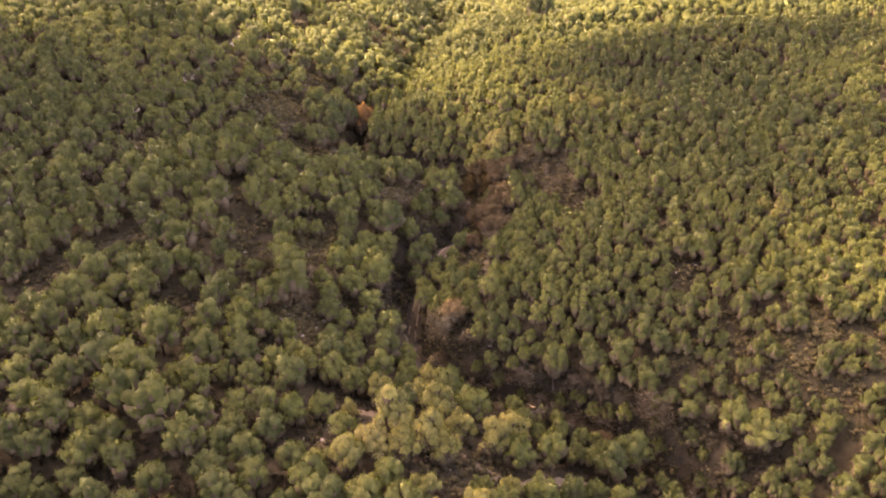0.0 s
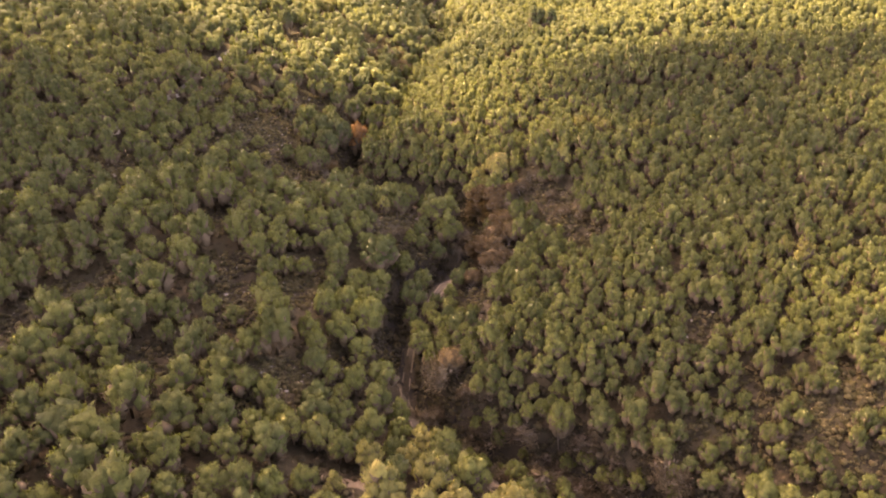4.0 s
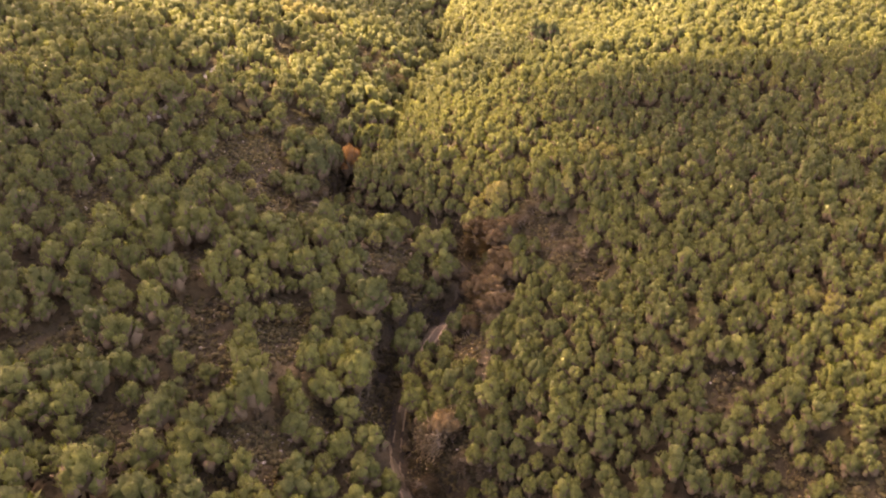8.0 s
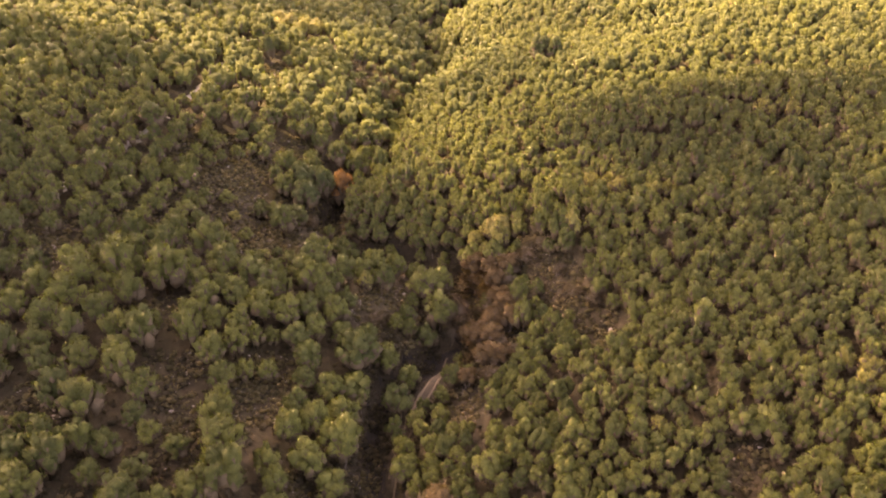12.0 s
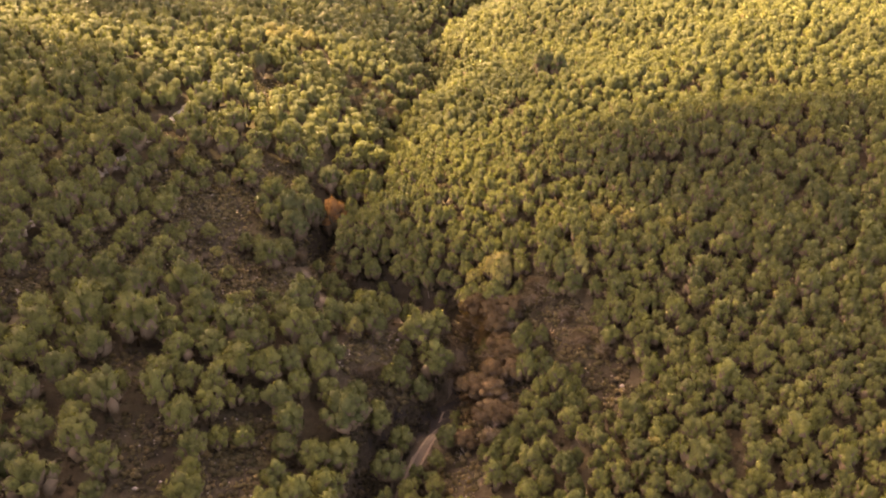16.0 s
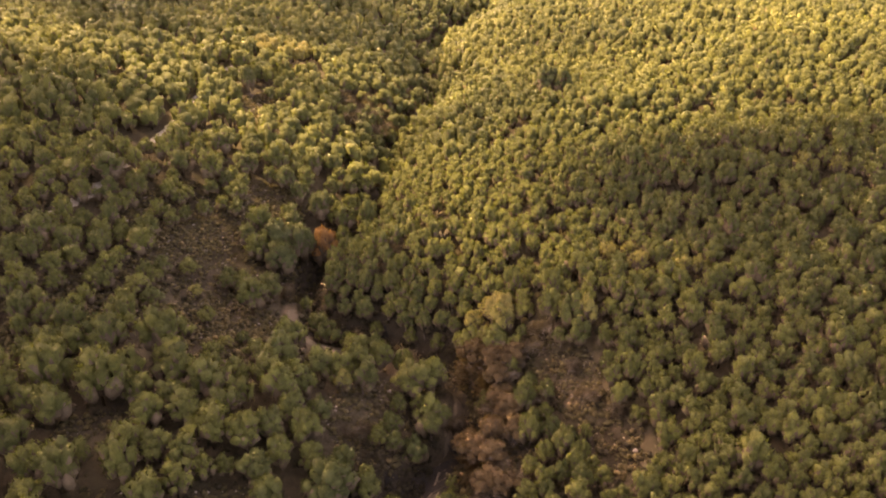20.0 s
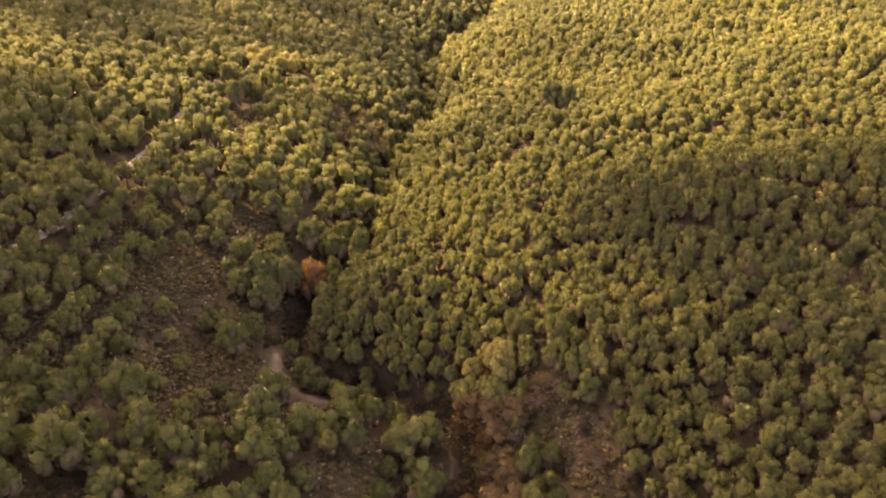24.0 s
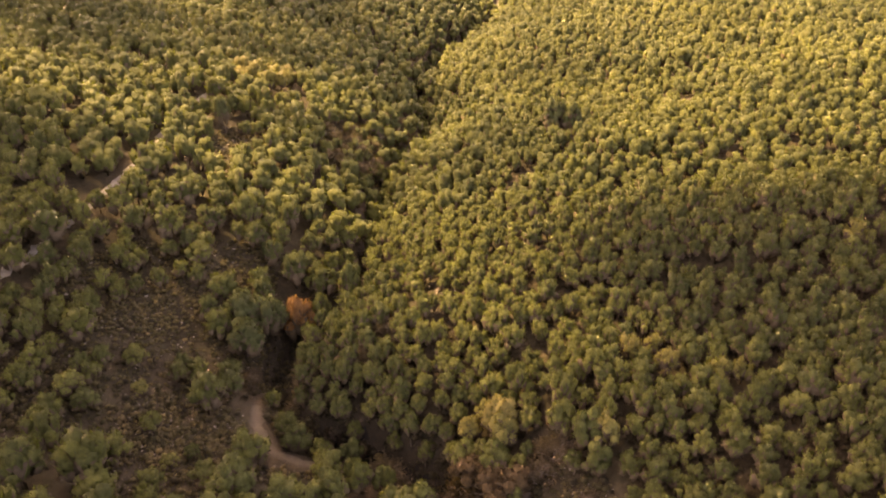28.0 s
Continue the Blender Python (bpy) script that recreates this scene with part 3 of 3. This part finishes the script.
# ---- the rest of the pine forest ----
SHAPES = {"middle": [], "broad": [], "far": [], "farthest": []}
for i in range(16):
    for which, size in (("middle", (13, 1, 1, 235, 0.155, 0.065)), ("broad", (18, 1, 1, 340, 0.125, 0.052)), ("far", (9, 1, 1, 46, 0.2, 0.09, 0.45, -0.35)), ("farthest", (6, 1, 1, 18, 0.24, 0.12, 0.5, -0.4))):
        prng = np.random.default_rng(300 + i)
        out, tall, base = pine_crown(prng, *size)
        out.add(*tube((0, 0, -0.3), (0, 0, tall * 0.5), 0.08, 0.05, 4), 1)
        SHAPES[which].append((*out.arrays(), out.normals(), tall))


def forest(name, stems, shapes, label):
    out, tones = Pieces(), []
    for (x, y, r, tall, tone, gap), foot in zip(stems, stand_all(stems)):
        v, f, m, nrm, h = shapes[int(rng.integers(len(shapes)))]
        a = rng.uniform(0, 6.28)
        c, s = math.cos(a), math.sin(a)
        w = v * np.array([r, r, tall / h])
        w = np.stack([w[:, 0] * c - w[:, 1] * s, w[:, 0] * s + w[:, 1] * c, w[:, 2]], 1) + foot
        out.add(w, f, m, np.stack([nrm[:, 0] * c - nrm[:, 1] * s, nrm[:, 0] * s + nrm[:, 1] * c, nrm[:, 2]], 1))
        kind = patch_kind(rng, x, y)
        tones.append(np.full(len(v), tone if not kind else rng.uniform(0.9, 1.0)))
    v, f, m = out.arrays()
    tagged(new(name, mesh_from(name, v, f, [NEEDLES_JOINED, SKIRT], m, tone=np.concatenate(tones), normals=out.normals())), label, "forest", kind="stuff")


rest = STEMS[NEAR:]
bed_x = lambda y: np.interp(y, BED[:, 1], BED[:, 0])
forest("pine_forest", [s for s in rest if s[0] >= bed_x(s[1]) and s[1] < 165], SHAPES["middle"], "dense young pine forest covering the slope")
forest("pine_forest", [s for s in rest if s[0] < bed_x(s[1]) and s[1] < 165], SHAPES["broad"], "open pine forest with larger crowns and bare gaps")
forest("pine_forest", [s for s in rest if 165 <= s[1] < 225], SHAPES["far"], "sunlit pine forest on both banks of the valley")
forest("pine_forest", [s for s in rest if s[1] >= 225], SHAPES["farthest"], "distant sunlit pine forest over the rolling valley")

# ---- withered and leafless broadleaf trees of the ravine ----


def limb_tree(rng, tall, spread, depth, leaf_n, leaf_size, droop=0.0):
    """A leafless trunk that forks again and again, and sprays of leaves or twigs at its ends."""
    wood, ends = Pieces(), []

    def grow(p, way, length, r, level):
        q = p + way * length
        wood.add(*tube(p, q, r, r * 0.66, 5 if level == 0 else 3))
        if level >= depth:
            ends.append((q, way))
            return
        for _ in range(3 if level else 4):
            w = way + rng.normal(0, spread, 3) + np.array([0, 0, 0.15 - droop])
            w /= np.linalg.norm(w)
            grow(p + way * length * rng.uniform(0.65, 1.0), w, length * rng.uniform(0.55, 0.82), r * 0.62, level + 1)

    grow(np.array([0, 0, -0.4]), np.array([*rng.normal(0, 0.08, 2), 1.0]), tall * 0.36, tall * 0.03, 0)
    at, ways = [], []
    for q, w in ends:
        n = max(1, leaf_n // len(ends))
        at.append(q + rng.normal(0, tall * 0.07, (n, 3)))
        ways.append(np.tile(w, (n, 1)))
    at = np.concatenate(at)
    out = unit(at - (0, 0, 0.45))
    v, f = sprays(rng, at, out, leaf_size, leaf_size * 0.4)
    return wood.arrays(), (v, f, unit(np.repeat(out, 3, axis=0) + rng.normal(0, 0.35, v.shape) + (0, 0, 0.2)))


BROAD = {"bare": [], "red": []}
for i in range(4):
    prng = np.random.default_rng(500 + i)
    for kind, leaf_n, size, mat, wood_mat in (("bare", 2400, 0.040, TWIGS, GREY_BARK), ("red", 2600, 0.050, LEAVES_RED, GREY_BARK)):
        (v, f, m), (lv, lf, ln) = limb_tree(prng, 1.0, 0.52, 4, leaf_n, size)
        BROAD[kind].append((mesh_from("branches", v, f, [wood_mat]), mesh_from("leaves", lv, lf, [mat], normals=ln)))
RED_CROWNS = []
for i in range(4):
    prng = np.random.default_rng(560 + i)
    out, tall, base = pine_crown(prng, 12, 1, 1, 1300, 0.16, 0.07, 0.35)
    v, f, m = out.arrays()
    RED_CROWNS.append((mesh_from("crown", v, f, [LEAVES_RED, TWIGS], m, normals=out.normals()), tall))
BROAD_LABELS = {"bare": "leafless grey-barked tree with fine pale twigs in the ravine", "red": "broadleaf tree with withered reddish-brown leaves beside the track"}


def broad_tree(kind, x, y, tall, wide=1.0):
    i = int(rng.integers(4))
    name = {"bare": "bare_tree", "red": "withered_tree"}[kind]
    tree = new(name)
    tree.matrix_world = pose(*stand(x, y), rng.normal(0, 4), rng.normal(0, 4), rng.uniform(0, 360)) @ Matrix.Diagonal((tall * wide, tall * wide, tall, 1))
    part("trunk", BROAD[kind][i][0], tree)
    if kind == "red":
        full = 1.0 if tall < 5 else 0.8
        crown = part("crown", RED_CROWNS[i][0], tree)
        crown.scale = (0.36 * full, 0.36 * full, 0.78 * full / RED_CROWNS[i][1])
        crown.location = (0, 0, 0.2 if tall < 5 else 0.3)
        if tall >= 5:
            part("outer_leaves", BROAD[kind][i][1], tree)
    else:
        part("crown", BROAD[kind][i][1], tree)
    tagged(tree, BROAD_LABELS[kind], "tree", {"bare": "leafless trees", "red": "withered trees"}[kind])


for x, y, tall in ((1, 66, 6.5), (7, 58, 5), (8, 52, 4.5), (12, 49, 6), (20, 48, 5.5), (8, 110, 7.5), (12.5, 106, 6), (13, 108, 6), (-3, 115, 5), (0, 114, 5), (-19, 194, 6), (-23, 190, 6), (-14, 196, 6), (-17, 201, 6), (-21, 199, 5.5),
                   (16, 103, 5), (-8, 135, 4), (-8, 128, 4), (14, 99, 5), (17, 50, 5), (4, 62, 4), (11, 93, 4.5), (-11, 203, 5.5), (-15, 207, 5.5), (24, 45, 5), (14, 55, 4.5), (27, 49, 5), (-6, 133, 4), (16, 110, 4.5), (10, 103, 5.5), (12, 112, 5), (5, 101.5, 4.5), (13, 90, 4.5), (9, 86, 4.5), (11, 97, 5), (-20, 196, 6), (-16, 192, 6), (-22, 202, 5.5), (-18, 205, 6), (-13, 200, 6), (-24, 196, 5), (-2, 61, 4.5), (4, 57, 4.5), (21, 52, 4.5), (30, 40, 5), (-7, 119, 4.5), (-11, 121, 4.5), (-17, 126, 4), (-24, 129, 4), (3, 68, 5), (18, 55, 4.5), (22, 50, 5), (26, 47, 4.5), (11, 57, 4.5), (33, 47, 4), (38, 50, 4), (36, 43, 4), (15, 58, 4), (7, 61, 4.5), (-12, 210, 6), (-9, 216, 6), (-15, 213, 5.5), (-19, 209, 6), (-7, 206, 5.5), (-10, 222, 6), (-5, 214, 5.5), (-14, 219, 6), (-6, 226, 5.5), (-8, 199, 5), (-25, 205, 5.5), (20, 106, 4), (22, 101, 3.5), (18, 112, 4.5), (25, 99, 3), (-8, 97, 3.5), (-4, 99, 3)):
    broad_tree("bare", x, y, tall, 1.15)
for x, y, tall in ((7, 94.5, 5.5), (9.5, 93, 5), (6.5, 98, 4.8), (9.5, 97.5, 5), (8, 89.5, 4.6), (10.5, 89, 4), (11.5, 100.5, 4.5), (7.9, 110.8, 6.8), (11, 106.2, 5.4), (5.5, 86.5, 3.6), (1.5, 66.5, 4.4), (21, 47, 3.8), (10.5, 103.5, 4.4), (12.5, 97, 4.2), (10.2, 109.2, 5.4), (12.5, 108.5, 4.8)):
    broad_tree("red", x, y, tall, 1.2)

# ---- tall pines and clumps that stand out ----
for x, y, r, tall, kind in LANDMARKS:
    near_pine(rng, x, y, r, tall, kind)

# ---- scrub, saplings and stones ----


def scrub(name, count, place, label, category, lo, hi, flat=0.75, lumps=3, tufts=30, mat=SCRUB):
    """Low ragged bushes, joined."""
    protos = []
    for i in range(6):
        prng = np.random.default_rng(700 + i)
        out = Pieces()
        for _ in range(lumps):
            c = np.array([*prng.normal(0, 0.4, 2), prng.uniform(0.25, 0.6)])
            v, f = blob(prng, c, np.array([0.5, 0.5, 0.42]) * prng.uniform(0.6, 1.1), 1, 0.22)
            out.add(v, f)
        d = prng.normal(0, 1, (tufts, 3)) * (1, 1, 0.6) + (0, 0, 0.5)
        d /= np.linalg.norm(d, axis=1)[:, None]
        v, f = sprays(prng, d * np.array([0.8, 0.8, 0.7]) + (0, 0, 0.25), d, 0.35, 0.14)
        out.add(v, f)
        protos.append(out.arrays())
    places = [place() for _ in range(count)]
    out, tones = Pieces(), []
    for foot in stand_all(places):
        v, f, m = protos[int(rng.integers(6))]
        r = rng.uniform(lo, hi)
        a = rng.uniform(0, 6.28)
        c, s = math.cos(a), math.sin(a)
        w = v * np.array([r, r, r * flat])
        out.add(np.stack([w[:, 0] * c - w[:, 1] * s, w[:, 0] * s + w[:, 1] * c, w[:, 2] - 0.05], 1) + foot, f)
        tones.append(np.full(len(v), rng.random()))
    v, f, m = out.arrays()
    tagged(new(name, mesh_from(name, v, f, [mat], tone=np.concatenate(tones))), label, category, kind="stuff")


def in_clearing():
    while True:
        cx, cy, rx, ry, turn, left = CLEARINGS[int(rng.integers(len(CLEARINGS)))]
        if rng.random() < rx * ry / 90:
            a, q = rng.uniform(0, 6.28), math.sqrt(rng.random()) * 1.1
            u, v, b = math.cos(a) * q * rx, math.sin(a) * q * ry, radians(turn)
            x, y = cx + u * math.cos(b) - v * math.sin(b), cy + u * math.sin(b) + v * math.cos(b)
            if not near_line(track_line, x, y, 1.6) and not near_line(road_line, x, y, 2):
                return x, y


def by_stream():
    while True:
        p = stream_line[int(len(stream_line) * 0.45 * rng.random() ** 1.5)]
        x, y = p[0] + rng.normal(0, 3.6), p[1] + rng.normal(0, 3.0)
        if not near_line(track_line, x, y, 1.7) and y < 235:
            return x, y


def under_wood():
    while True:
        y = 34 + 120 * rng.random() ** 1.2
        half = 30 + 0.5 * y
        x = half * (1.75 * rng.random() - 1.0)
        if not near_line(track_line, x, y, 1.7) and not near_line(road_line, x, y, 2):
            return x, y


scrub("dry_scrub", 11000, in_clearing, "low dry grey-brown scrub over stony clearings", "scrub", 0.3, 0.95, 0.7, 1, 7)
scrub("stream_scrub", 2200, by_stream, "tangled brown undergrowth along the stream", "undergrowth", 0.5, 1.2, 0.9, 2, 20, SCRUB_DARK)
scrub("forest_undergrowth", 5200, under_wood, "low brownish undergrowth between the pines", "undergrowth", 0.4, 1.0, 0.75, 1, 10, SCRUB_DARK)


def stones(count):
    out, places = Pieces(), []
    while len(places) < count:
        x, y = in_clearing()
        if x < 12 or y > 66:
            places.append((x, y))
    for foot in stand_all(places):
        r = rng.gamma(2.0, 0.045) + 0.04
        v, f = blob(rng, foot + (0, 0, r * 0.15), np.array([r, r * rng.uniform(0.6, 1.0), r * 0.55]), 1, 0.2)
        out.add(v, f)
    v, f, m = out.arrays()
    tagged(new("loose_stones", mesh_from("loose_stones", v, f, [STONE], smooth=False)), "pale loose stones strewn over the clearings", "stones", kind="stuff")


stones(2000)
